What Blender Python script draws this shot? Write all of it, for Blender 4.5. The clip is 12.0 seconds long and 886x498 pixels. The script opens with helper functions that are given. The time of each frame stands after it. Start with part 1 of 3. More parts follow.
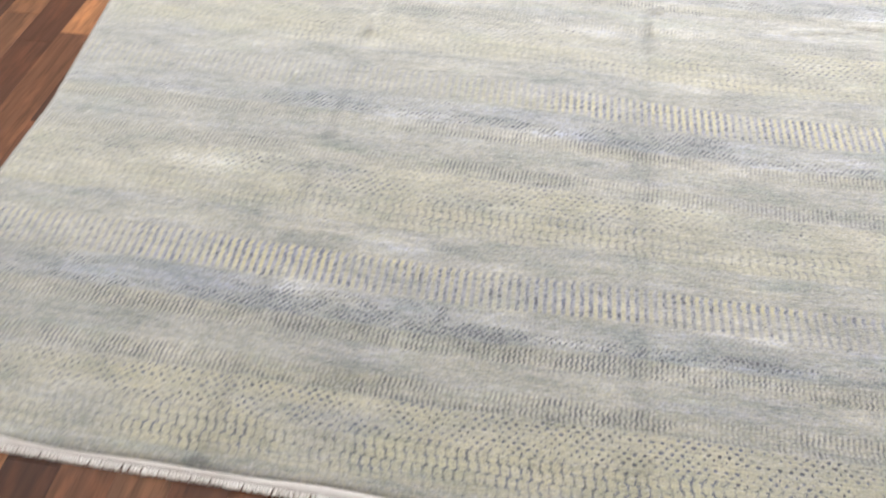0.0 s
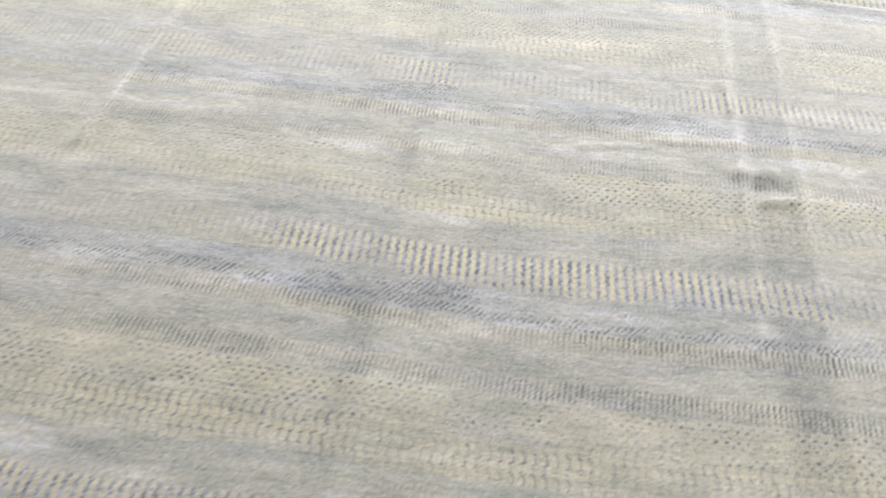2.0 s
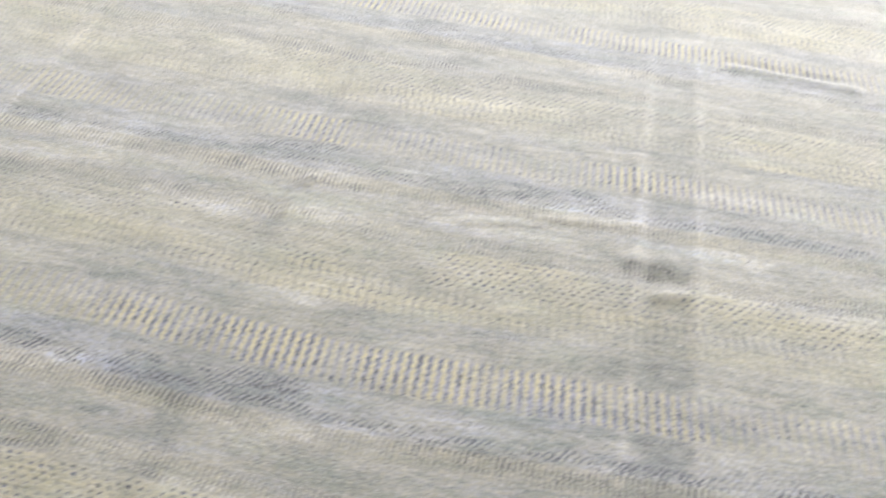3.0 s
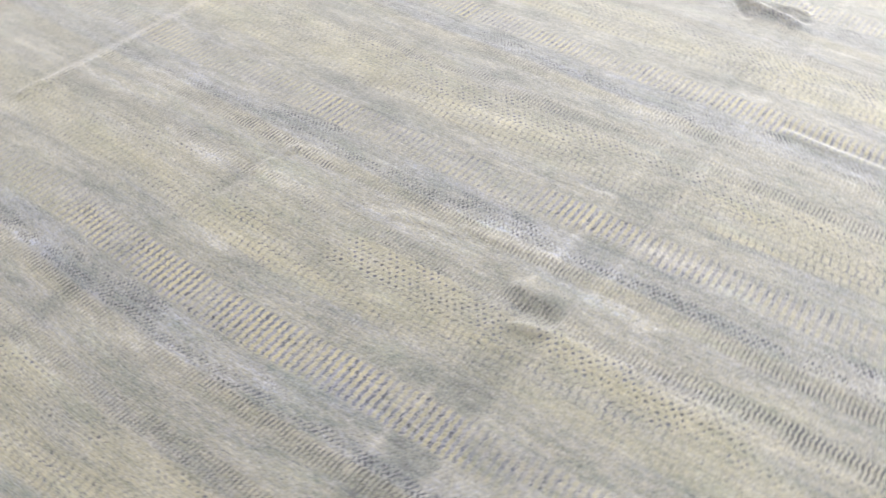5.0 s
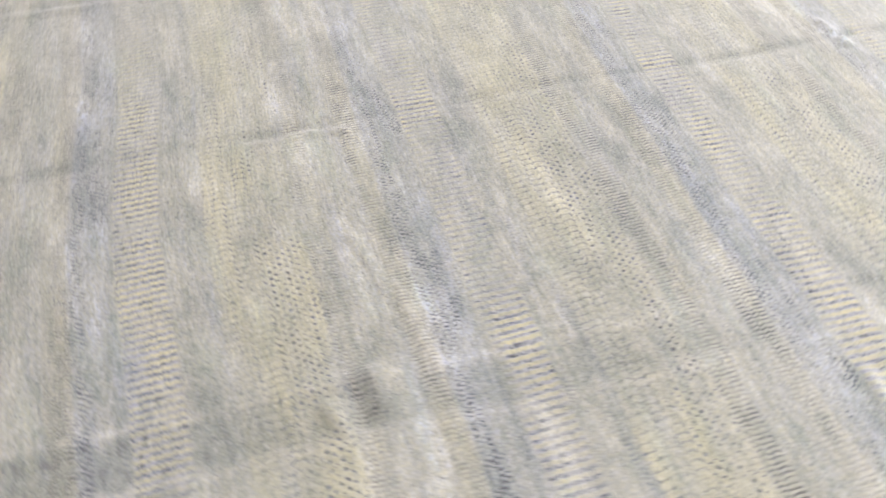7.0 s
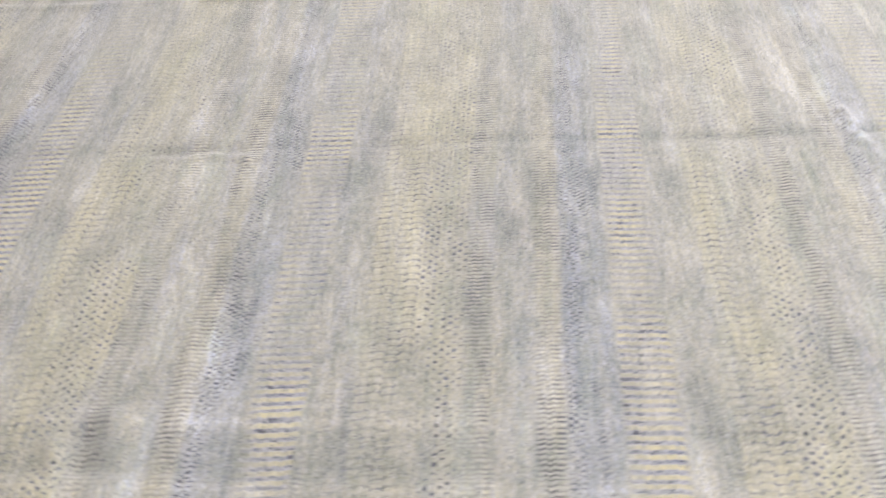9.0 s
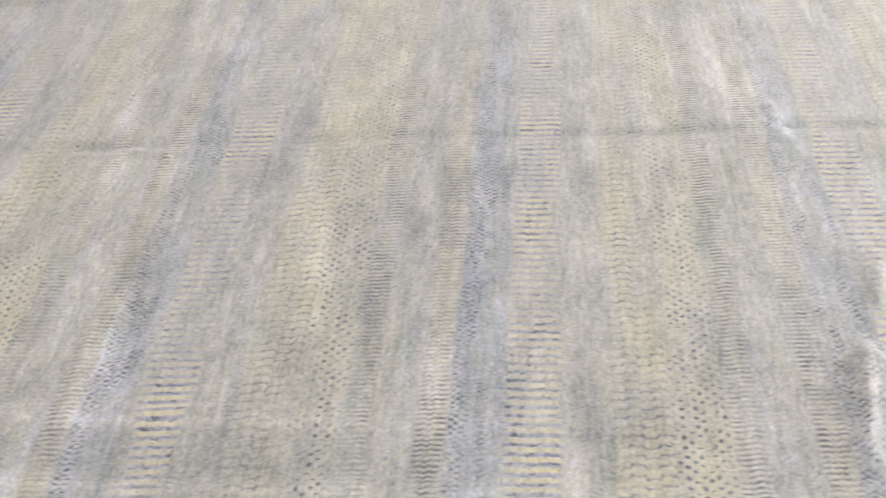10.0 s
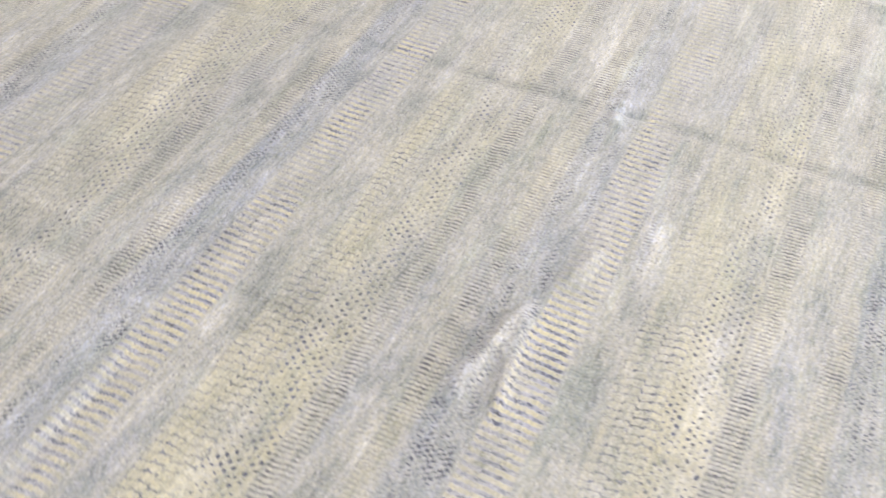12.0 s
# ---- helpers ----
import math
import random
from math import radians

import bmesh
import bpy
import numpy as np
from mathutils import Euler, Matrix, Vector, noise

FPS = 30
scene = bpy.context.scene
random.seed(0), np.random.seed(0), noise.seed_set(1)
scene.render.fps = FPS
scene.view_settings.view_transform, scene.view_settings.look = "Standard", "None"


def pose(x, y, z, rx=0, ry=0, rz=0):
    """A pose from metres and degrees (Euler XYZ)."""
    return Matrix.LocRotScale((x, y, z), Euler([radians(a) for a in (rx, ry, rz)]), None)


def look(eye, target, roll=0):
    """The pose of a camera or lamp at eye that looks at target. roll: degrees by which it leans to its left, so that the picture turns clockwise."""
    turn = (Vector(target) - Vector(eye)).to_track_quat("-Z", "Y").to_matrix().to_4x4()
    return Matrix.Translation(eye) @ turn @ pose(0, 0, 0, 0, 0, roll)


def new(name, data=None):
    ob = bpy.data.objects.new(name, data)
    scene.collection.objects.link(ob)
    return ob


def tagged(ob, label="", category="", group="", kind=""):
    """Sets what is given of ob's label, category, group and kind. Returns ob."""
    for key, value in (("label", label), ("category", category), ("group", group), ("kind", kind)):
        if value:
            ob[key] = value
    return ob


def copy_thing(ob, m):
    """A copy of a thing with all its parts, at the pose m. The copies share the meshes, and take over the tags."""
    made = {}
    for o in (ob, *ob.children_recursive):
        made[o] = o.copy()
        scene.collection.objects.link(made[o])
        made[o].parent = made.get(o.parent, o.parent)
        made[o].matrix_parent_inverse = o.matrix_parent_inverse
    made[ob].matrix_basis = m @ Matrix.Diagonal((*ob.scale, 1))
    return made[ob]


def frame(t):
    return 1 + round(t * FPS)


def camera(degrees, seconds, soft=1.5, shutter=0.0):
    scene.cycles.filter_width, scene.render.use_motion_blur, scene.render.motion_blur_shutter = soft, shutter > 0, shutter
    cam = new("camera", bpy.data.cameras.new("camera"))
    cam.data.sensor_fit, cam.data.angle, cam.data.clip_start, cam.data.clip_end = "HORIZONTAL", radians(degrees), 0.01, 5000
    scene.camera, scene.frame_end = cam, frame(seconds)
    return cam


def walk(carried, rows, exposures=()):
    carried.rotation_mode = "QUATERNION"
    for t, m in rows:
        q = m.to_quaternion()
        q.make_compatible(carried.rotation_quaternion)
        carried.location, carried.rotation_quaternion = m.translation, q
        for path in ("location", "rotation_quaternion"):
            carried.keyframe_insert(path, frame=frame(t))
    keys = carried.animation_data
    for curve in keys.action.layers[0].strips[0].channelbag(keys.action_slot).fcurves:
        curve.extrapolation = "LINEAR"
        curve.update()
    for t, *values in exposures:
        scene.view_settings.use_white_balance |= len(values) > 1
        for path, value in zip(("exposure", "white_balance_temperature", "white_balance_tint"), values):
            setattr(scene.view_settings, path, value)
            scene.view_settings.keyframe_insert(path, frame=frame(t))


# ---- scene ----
cam = camera(54.0, 12.0, soft=1.5, shutter=0.6)
PATH = [
    (0, (1.341, -0.678, 1.446), (1.102, 0.643, -0.036), -0.6),
    (0.3, (1.347, -0.628, 1.417), (1.163, 0.747, -0.023), -0.6),
    (0.5, (1.349, -0.588, 1.409), (1.22, 0.82, -0.006), -0.0),
    (0.8, (1.411, -0.507, 1.38), (1.344, 0.917, -0.023), 0.9),
    (1, (1.46, -0.431, 1.35), (1.412, 1.001, -0.046), 1.4),
    (1.2, (1.547, -0.352, 1.335), (1.45, 1.065, -0.073), 1.7),
    (1.5, (1.672, -0.26, 1.319), (1.491, 1.15, -0.088), 2.3),
    (1.8, (1.77, -0.19, 1.304), (1.602, 1.237, -0.087), 2.1),
    (2, (1.819, -0.142, 1.295), (1.657, 1.287, -0.095), 2.1),
    (2.3, (1.883, -0.049, 1.271), (1.715, 1.395, -0.102), 3.1),
    (2.5, (1.933, 0.021, 1.261), (1.728, 1.446, -0.128), 3.1),
    (2.8, (2.033, 0.096, 1.264), (1.833, 1.535, -0.11), 4.0),
    (3, (2.116, 0.12, 1.268), (1.907, 1.584, -0.079), 3.9),
    (3.2, (2.224, 0.126, 1.273), (1.935, 1.602, -0.044), 3.6),
    (3.4, (2.352, 0.11, 1.29), (1.939, 1.593, 0.014), 2.4),
    (3.5, (2.421, 0.098, 1.296), (1.953, 1.578, 0.035), 1.9),
    (3.6, (2.473, 0.092, 1.305), (1.995, 1.565, 0.039), 2.5),
    (3.7, (2.533, 0.094, 1.318), (2.029, 1.543, 0.034), 2.4),
    (5.3, (3.083, 0.489, 1.329), (2.122, 1.603, -0.025), 1.1),
    (5.5, (3.175, 0.578, 1.332), (2.155, 1.611, -0.043), 2.6),
    (5.8, (3.24, 0.698, 1.341), (2.138, 1.621, -0.049), 3.1),
    (6, (3.251, 0.791, 1.328), (2.073, 1.608, -0.067), 2.1),
    (6.3, (3.242, 0.949, 1.332), (2.023, 1.618, -0.106), 3.4),
    (6.5, (3.244, 1.056, 1.342), (1.991, 1.686, -0.083), 3.0),
    (6.8, (3.266, 1.23, 1.336), (1.96, 1.765, -0.081), 1.2),
    (7, (3.306, 1.356, 1.351), (1.965, 1.79, -0.068), 1.1),
    (7.2, (3.348, 1.466, 1.358), (1.995, 1.838, -0.068), 2.7),
    (8.8, (3.241, 2.095, 1.301), (1.811, 2.077, -0.098), -3.2),
    (9, (3.239, 2.189, 1.299), (1.801, 2.123, -0.089), -3.3),
    (9.2, (3.244, 2.281, 1.311), (1.806, 2.193, -0.076), -2.7),
    (9.5, (3.234, 2.36, 1.301), (1.813, 2.277, -0.103), -2.8),
    (9.8, (3.224, 2.398, 1.3), (1.809, 2.283, -0.109), -4.2),
    (10, (3.215, 2.439, 1.297), (1.797, 2.32, -0.108), -4.6),
    (10.3, (3.231, 2.582, 1.303), (1.827, 2.451, -0.115), -1.1),
    (10.5, (3.268, 2.705, 1.319), (1.882, 2.542, -0.114), 1.0),
    (10.8, (3.293, 2.856, 1.337), (1.93, 2.649, -0.112), 0.9),
    (11, (3.287, 2.931, 1.341), (1.949, 2.636, -0.116), -0.8),
    (11.3, (3.251, 3.04, 1.338), (1.952, 2.679, -0.14), 1.8),
    (11.5, (3.225, 3.102, 1.351), (1.938, 2.759, -0.141), 4.0),
    (11.7, (3.215, 3.189, 1.362), (1.959, 2.796, -0.143), 3.5),
    (12, (3.233, 3.351, 1.367), (2.002, 2.849, -0.127), 1.5),
]
EXPOSURES = [(0.0, 0.47, 6400, 6), (0.5, 0.44, 6400, 6), (1.0, 0.05, 6400, 6), (1.5, 0.24, 6400, 6), (2.0, 0.29, 6400, 6), (3.5, 0.15, 6400, 6), (5.5, 0.08, 6450, 7), (7.0, 0.09, 6500, 8), (9.0, -0.05, 6500, 10), (11.0, -0.19, 6500, 10), (12.0, -0.14, 6500, 10)]
walk(cam, [(t, look(eye, target, roll)) for t, eye, target, roll in PATH], EXPOSURES)

# ---- world: the room is closed, only a faint grey outside ----
world = bpy.data.worlds.new("world")
scene.world = world
world.use_nodes = True
world.node_tree.nodes["Background"].inputs[0].default_value = (0.6, 0.65, 0.7, 1)
world.node_tree.nodes["Background"].inputs[1].default_value = 0.05
LAMP_GLOW = 15.5
WINDOW_WATTS = 205.0


# ---- node helpers ----
class Nodes:
    """Short-hand for building one material's node tree."""

    def __init__(self, name):
        self.mat = bpy.data.materials.new(name)
        self.mat.use_nodes = True
        self.tree = self.mat.node_tree
        self.shader = self.tree.nodes["Principled BSDF"]

    def put(self, socket, value):
        if isinstance(value, bpy.types.NodeSocket):
            self.tree.links.new(value, socket)
        elif isinstance(value, (tuple, list)) and len(value) == 3 and socket.type == "RGBA":
            socket.default_value = (*value, 1)
        else:
            socket.default_value = value

    def m(self, op, a, b=0.0, c=0.0, clamp=False):
        n = self.tree.nodes.new("ShaderNodeMath")
        n.operation, n.use_clamp = op, clamp
        for k, v in enumerate((a, b, c)):
            self.put(n.inputs[k], v)
        return n.outputs[0]

    def add(self, a, b): return self.m("ADD", a, b)
    def sub(self, a, b): return self.m("SUBTRACT", a, b)
    def mul(self, a, b): return self.m("MULTIPLY", a, b)

    def step(self, value, low, high):
        """Smooth 0 to 1 as value goes from low to high."""
        n = self.tree.nodes.new("ShaderNodeMapRange")
        n.interpolation_type = "SMOOTHSTEP"
        for k, v in enumerate((value, low, high)):
            self.put(n.inputs[k], v)
        return n.outputs[0]

    def span(self, value, low, high, soft=0.006):
        """1 between low and high, with soft ends."""
        return self.mul(self.step(value, low - soft, low + soft), self.sub(1.0, self.step(value, high - soft, high + soft)))

    def mix(self, factor, a, b, kind="MIX"):
        n = self.tree.nodes.new("ShaderNodeMix")
        n.data_type, n.blend_type = "RGBA", kind
        self.put(n.inputs[0], factor), self.put(n.inputs[6], a), self.put(n.inputs[7], b)
        return n.outputs[2]

    def vec(self, x, y, z=0.0):
        n = self.tree.nodes.new("ShaderNodeCombineXYZ")
        for k, v in enumerate((x, y, z)):
            self.put(n.inputs[k], v)
        return n.outputs[0]

    def split(self, v):
        n = self.tree.nodes.new("ShaderNodeSeparateXYZ")
        self.put(n.inputs[0], v)
        return n.outputs[0], n.outputs[1], n.outputs[2]

    def attribute(self, name):
        n = self.tree.nodes.new("ShaderNodeAttribute")
        n.attribute_name = name
        return n.outputs["Vector"]

    def place(self):
        return self.tree.nodes.new("ShaderNodeTexCoord").outputs["Object"]

    def scaled(self, v, sx, sy, sz=1.0):
        n = self.tree.nodes.new("ShaderNodeMapping")
        self.put(n.inputs[0], v)
        n.inputs[3].default_value = (sx, sy, sz)
        return n.outputs[0]

    def noise(self, v, scale=1.0, detail=3.0, rough=0.55):
        n = self.tree.nodes.new("ShaderNodeTexNoise")
        self.put(n.inputs["Vector"], v)
        n.inputs["Scale"].default_value, n.inputs["Detail"].default_value, n.inputs["Roughness"].default_value = scale, detail, rough
        return n.outputs[0]

    def white(self, v):
        n = self.tree.nodes.new("ShaderNodeTexWhiteNoise")
        self.put(n.inputs["Vector"], v)
        return n.outputs[0]

    def bump(self, height, strength, distance):
        n = self.tree.nodes.new("ShaderNodeBump")
        self.put(n.inputs["Height"], height)
        n.inputs["Strength"].default_value, n.inputs["Distance"].default_value = strength, distance
        self.put(self.shader.inputs["Normal"], n.outputs[0])

    def random(self):
        return self.tree.nodes.new("ShaderNodeObjectInfo").outputs["Random"]

    def island(self):
        return self.tree.nodes.new("ShaderNodeNewGeometry").outputs["Random Per Island"]

    def ramp(self, value, stops):
        n = self.tree.nodes.new("ShaderNodeValToRGB")
        self.put(n.inputs[0], value)
        while len(n.color_ramp.elements) < len(stops):
            n.color_ramp.elements.new(0.5)
        for e, (at, colour) in zip(n.color_ramp.elements, stops):
            e.position, e.color = at, (*colour, 1)
        return n.outputs[0]

    def done(self, colour, roughness=0.6, **more):
        self.put(self.shader.inputs["Base Color"], colour)
        self.put(self.shader.inputs["Roughness"], roughness)
        for key, value in more.items():
            self.put(self.shader.inputs[key.replace("_", " ")], value)
        return self.mat


# ---- materials ----
PITCH, PERIOD = 0.0192, 0.675


def pile_material():
    """Hand-knotted pile: bands of dashes, hooks, dots and checks on a streaked grey-green ground."""
    n = Nodes("rug_pile")
    u, v, _ = n.split(n.attribute("weave"))
    bold, blue, grey = n.split(n.attribute("tone"))
    # knots wander a little from row to row
    row = n.m("FLOOR", n.mul(v, 1 / 0.0045))
    jit = n.sub(n.white(n.vec(row, 3.0)), 0.5)
    stray = n.sub(n.noise(n.vec(n.mul(u, 34.0), n.mul(v, 62.0), 71.0), 1.0, 2.0, 0.6), 0.5)
    uu = n.add(n.add(u, n.mul(jit, 0.0030)), n.mul(stray, 0.0035))
    ud = n.add(uu, n.mul(stray, 0.008))
    vv = n.add(v, n.mul(n.sub(n.noise(n.vec(n.mul(u, 46.0), n.mul(v, 40.0), 73.0), 1.0, 2.0, 0.6), 0.5), 0.008))
    worn = n.step(n.noise(n.vec(n.mul(u, 24.0), n.mul(v, 46.0), 79.0), 1.0, 3.0, 0.65), 0.36, 0.62)
    wob = n.mul(n.sub(n.noise(n.vec(n.mul(u, 9.0), n.mul(v, 4.0)), 1.0, 2.0), 0.5), 0.012)
    w = n.m("MODULO", n.add(v, wob), PERIOD)
    dash = n.span(w, 0.002, 0.100)
    low = n.noise(n.vec(n.mul(u, 3.2), n.mul(v, 5.0), 41.0), 1.0, 3.0, 0.6)
    hook = n.span(w, 0.190, 0.288)
    dots = n.span(w, 0.288, 0.385)
    fine1 = n.span(w, 0.388, 0.438, 0.007)
    fine2 = n.span(w, 0.522, 0.572, 0.007)
    check = n.span(w, 0.575, 0.670)
    loose = n.white(n.vec(n.m("FLOOR", n.mul(n.add(u, n.mul(jit, 0.003)), 1 / 0.0042)), row, 6.0))
    # the unit figures
    def tri(value):
        return n.m("ABSOLUTE", n.sub(n.mul(n.m("FRACT", value), 2.0), 1.0))
    a, b = n.mul(uu, 1 / PITCH), n.mul(ud, 1 / PITCH)
    stripe = n.step(tri(a), 0.36, 0.62)
    bars = n.step(tri(a), 0.46, 0.74)
    cell = n.white(n.vec(n.m("FLOOR", a), n.m("FLOOR", n.mul(v, 1 / 0.012))))
    blot = n.step(n.add(n.mul(cell, 0.55), n.mul(n.noise(n.vec(n.mul(u, 30.0), n.mul(v, 60.0), 83.0), 1.0, 3.0, 0.7), 0.55)), 0.38, 0.78)
    bars = n.mul(n.mul(bars, n.add(0.45, n.mul(blot, 1.0))), n.add(0.50, n.mul(loose, 1.0)))
    thin = n.step(tri(n.mul(uu, 1.85 / PITCH)), 0.42, 0.58)
    cell2 = n.white(n.vec(n.m("FLOOR", n.mul(uu, 1.85 / PITCH)), n.m("FLOOR", n.mul(v, 1 / 0.02))))
    thin = n.mul(thin, n.add(0.45, n.mul(cell2, 1.0)))
    rung = n.mul(n.sub(w, 0.190), 1 / 0.024)
    floor_rung = n.m("FLOOR", rung)
    slant = n.mul(n.sub(n.m("FRACT", rung), 0.5), 0.05)
    shift = n.add(n.mul(n.m("MODULO", floor_rung, 2.0), 0.24), slant)
    line = tri(n.add(a, shift))
    node = n.mul(n.step(tri(rung), 0.55, 0.85), n.step(line, 0.52, 0.74))
    cell5 = n.white(n.vec(n.m("FLOOR", n.add(a, shift)), floor_rung, 8.0))
    hooks = n.mul(n.m("MAXIMUM", n.mul(n.step(line, 0.66, 0.86), 0.45), node), n.mul(n.add(0.35, n.mul(cell5, 0.85)), n.add(0.5, n.mul(loose, 1.0))))
    r = n.mul(vv, 1 / 0.0120)
    half = n.mul(n.m("FLOOR", n.m("MODULO", r, 2.0)), 0.5)
    du, dv = tri(n.add(b, half)), tri(r)
    reach = n.m("SQRT", n.add(n.m("POWER", n.mul(n.sub(1.0, du), PITCH / 2), 2.0), n.m("POWER", n.mul(dv, 0.006), 2.0)))
    spot = n.sub(1.0, n.step(reach, 0.0022, 0.0052))
    cell3 = n.white(n.vec(n.m("FLOOR", n.add(b, half)), n.m("FLOOR", r)))
    spot = n.mul(spot, n.step(cell3, 0.08, 0.80))
    r2 = n.mul(vv, 1 / 0.0092)
    half2 = n.mul(n.m("FLOOR", n.m("MODULO", r2, 2.0)), 0.5)
    chk = n.step(tri(n.add(n.mul(b, 1.5), half2)), 0.44, 0.62)
    cell4 = n.white(n.vec(n.m("FLOOR", n.add(n.mul(b, 1.5), half2)), n.m("FLOOR", r2), 5.0))
    chk = n.mul(chk, n.add(0.15, n.mul(n.step(cell4, 0.25, 0.95), 1.4)))
    # streaked ground, long along the weft
    pale, honey, _ = n.split(n.attribute("nap"))
    long1 = n.noise(n.vec(n.mul(u, 5.5), n.mul(v, 50.0)), 1.0, 5.0, 0.66)
    long2 = n.noise(n.vec(n.mul(u, 16.0), n.mul(v, 210.0), 7.0), 1.0, 3.0, 0.65)
    cloud = n.noise(n.vec(n.mul(u, 7.0), n.mul(v, 13.0), 3.0), 1.0, 4.0, 0.62)
    knot = n.noise(n.vec(n.mul(u, 150.0), n.mul(v, 260.0), 1.0), 1.0, 2.0, 0.8)
    clump = n.noise(n.vec(n.mul(u, 38.0), n.mul(v, 95.0), 4.0), 1.0, 4.0, 0.72)
    speck = n.white(n.vec(n.m("FLOOR", n.mul(u, 1 / 0.0036)), n.m("FLOOR", n.mul(v, 1 / 0.0045)), 2.0))
    tone = n.add(n.mul(long1, 0.38), n.add(n.mul(long2, 0.22), n.add(n.mul(clump, 0.46), n.mul(cloud, -0.42))))
    tone = n.add(tone, 0.03)
    # pale and grey also carry the painted sheen and shade of the folds
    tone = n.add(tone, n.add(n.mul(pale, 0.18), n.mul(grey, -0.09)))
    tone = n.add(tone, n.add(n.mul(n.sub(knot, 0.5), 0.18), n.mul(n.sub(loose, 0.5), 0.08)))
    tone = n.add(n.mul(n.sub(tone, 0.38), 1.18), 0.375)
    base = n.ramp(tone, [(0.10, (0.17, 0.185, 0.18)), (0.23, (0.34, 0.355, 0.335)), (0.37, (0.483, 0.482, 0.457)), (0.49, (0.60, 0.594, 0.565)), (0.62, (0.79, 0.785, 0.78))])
    hue = n.noise(n.vec(n.mul(u, 85.0), n.mul(v, 170.0), 37.0), 1.0, 2.0, 0.7)
    base = n.mix(n.step(hue, 0.34, 0.66), n.mix(1.0, base, (1.02, 1.01, 0.90), "MULTIPLY"), n.mix(1.0, base, (0.96, 0.99, 1.07), "MULTIPLY"))
    warm = n.noise(n.vec(n.mul(u, 3.0), n.mul(v, 20.0), 13.0), 1.0, 3.0, 0.6)
    base = n.mix(n.mul(n.step(warm, 0.46, 0.74), 0.40), base, n.mix(1.0, base, (1.05, 1.0, 0.83), "MULTIPLY"))
    cool = n.noise(n.vec(n.mul(u, 2.6), n.mul(v, 17.0), 53.0), 1.0, 3.0, 0.6)
    base = n.mix(n.mul(n.step(cool, 0.48, 0.70), 0.70), base, n.mix(1.0, base, (0.92, 0.955, 1.10), "MULTIPLY"))
    green = n.noise(n.vec(n.mul(u, 4.0), n.mul(v, 15.0), 59.0), 1.0, 3.0, 0.6)
    base = n.mix(n.mul(n.step(green, 0.50, 0.70), 0.7), base, n.mix(1.0, base, (0.90, 0.965, 0.93), "MULTIPLY"))
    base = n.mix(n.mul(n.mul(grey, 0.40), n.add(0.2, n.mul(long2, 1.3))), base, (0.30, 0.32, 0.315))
    shown = n.m("ADD", n.mul(honey, 0.35), n.mul(bold, 0.80), clamp=True)
    ground = n.add(n.add(n.mul(dash, n.add(0.25, n.mul(shown, 0.95))), n.mul(hook, 0.70)), n.add(n.mul(dots, 0.60), n.mul(n.add(fine1, fine2), 0.35)))
    ground = n.mul(ground, n.add(0.55, n.mul(n.sub(long2, 0.5), 1.6)))
    base = n.mix(n.m("MULTIPLY", ground, n.add(0.28, n.mul(honey, 0.72)), clamp=True), base, (0.74, 0.69, 0.42))
    base = n.mix(n.mul(n.mul(dash, n.add(0.15, n.mul(shown, 0.85))), n.mul(stripe, 0.90)), base, n.mix(clump, (0.36, 0.39, 0.53), (0.58, 0.60, 0.71)))
    tint = n.mul(n.m("ADD", n.mul(check, n.add(0.42, n.mul(blue, 0.55))), n.mul(blue, 0.34), clamp=True), n.add(0.15, n.mul(clump, 1.1)))
    base = n.mix(tint, base, n.mix(1.0, base, (0.90, 0.965, 1.15), "MULTIPLY"))
    ink = n.add(n.add(n.mul(dash, n.mul(bars, n.add(0.24, n.mul(clump, 0.66)))), n.mul(hook, hooks)), n.add(n.mul(dots, n.mul(spot, 1.25)), n.add(n.mul(n.add(fine1, fine2), n.mul(n.mul(thin, 0.85), n.add(0.25, n.mul(clump, 1.3)))), n.mul(n.m("MAXIMUM", n.mul(n.span(w, 0.578, 0.612), n.add(0.25, n.mul(cloud, 1.5))), n.mul(check, n.m("MAXIMUM", n.add(0.08, n.mul(n.step(low, 0.46, 0.66), 0.50)), n.mul(n.step(bold, 0.55, 0.9), 0.85)))), chk))))
    ghost = n.mul(n.step(n.noise(n.vec(n.mul(u, 5.0), n.mul(v, 34.0), 47.0), 1.0, 2.0, 0.5), 0.50, 0.66), 0.30)
    ink = n.m("MAXIMUM", ink, n.mul(n.mul(ghost, thin), n.sub(1.0, n.m("MAXIMUM", dash, n.m("MAXIMUM", dots, hook)))))
    ink = n.mul(ink, n.add(0.30, n.add(n.mul(knot, 1.0), n.mul(clump, 0.7))))
    ink = n.mul(ink, n.add(0.45, n.mul(worn, 0.85)))
    ink = n.m("MULTIPLY", ink, n.add(0.26, n.mul(bold, 0.95)), clamp=True)
    inkcol = n.mix(n.step(n.noise(n.vec(n.mul(u, 7.0), n.mul(v, 30.0), 9.0), 1.0, 2.0), 0.3, 0.7), (0.065, 0.072, 0.09), (0.14, 0.16, 0.25))
    inkcol = n.mix(n.mul(check, 0.6), inkcol, (0.10, 0.11, 0.14))
    inkcol = n.mix(n.mul(n.add(fine1, fine2), 0.6), inkcol, (0.14, 0.14, 0.13))
    col = n.mix(ink, base, inkcol)
    nick = n.noise(n.vec(n.mul(u, 75.0), n.mul(v, 210.0), 17.0), 1.0, 1.0, 0.5)
    nick2 = n.noise(n.vec(n.mul(u, 60.0), n.mul(v, 230.0), 23.0), 1.0, 1.0, 0.5)
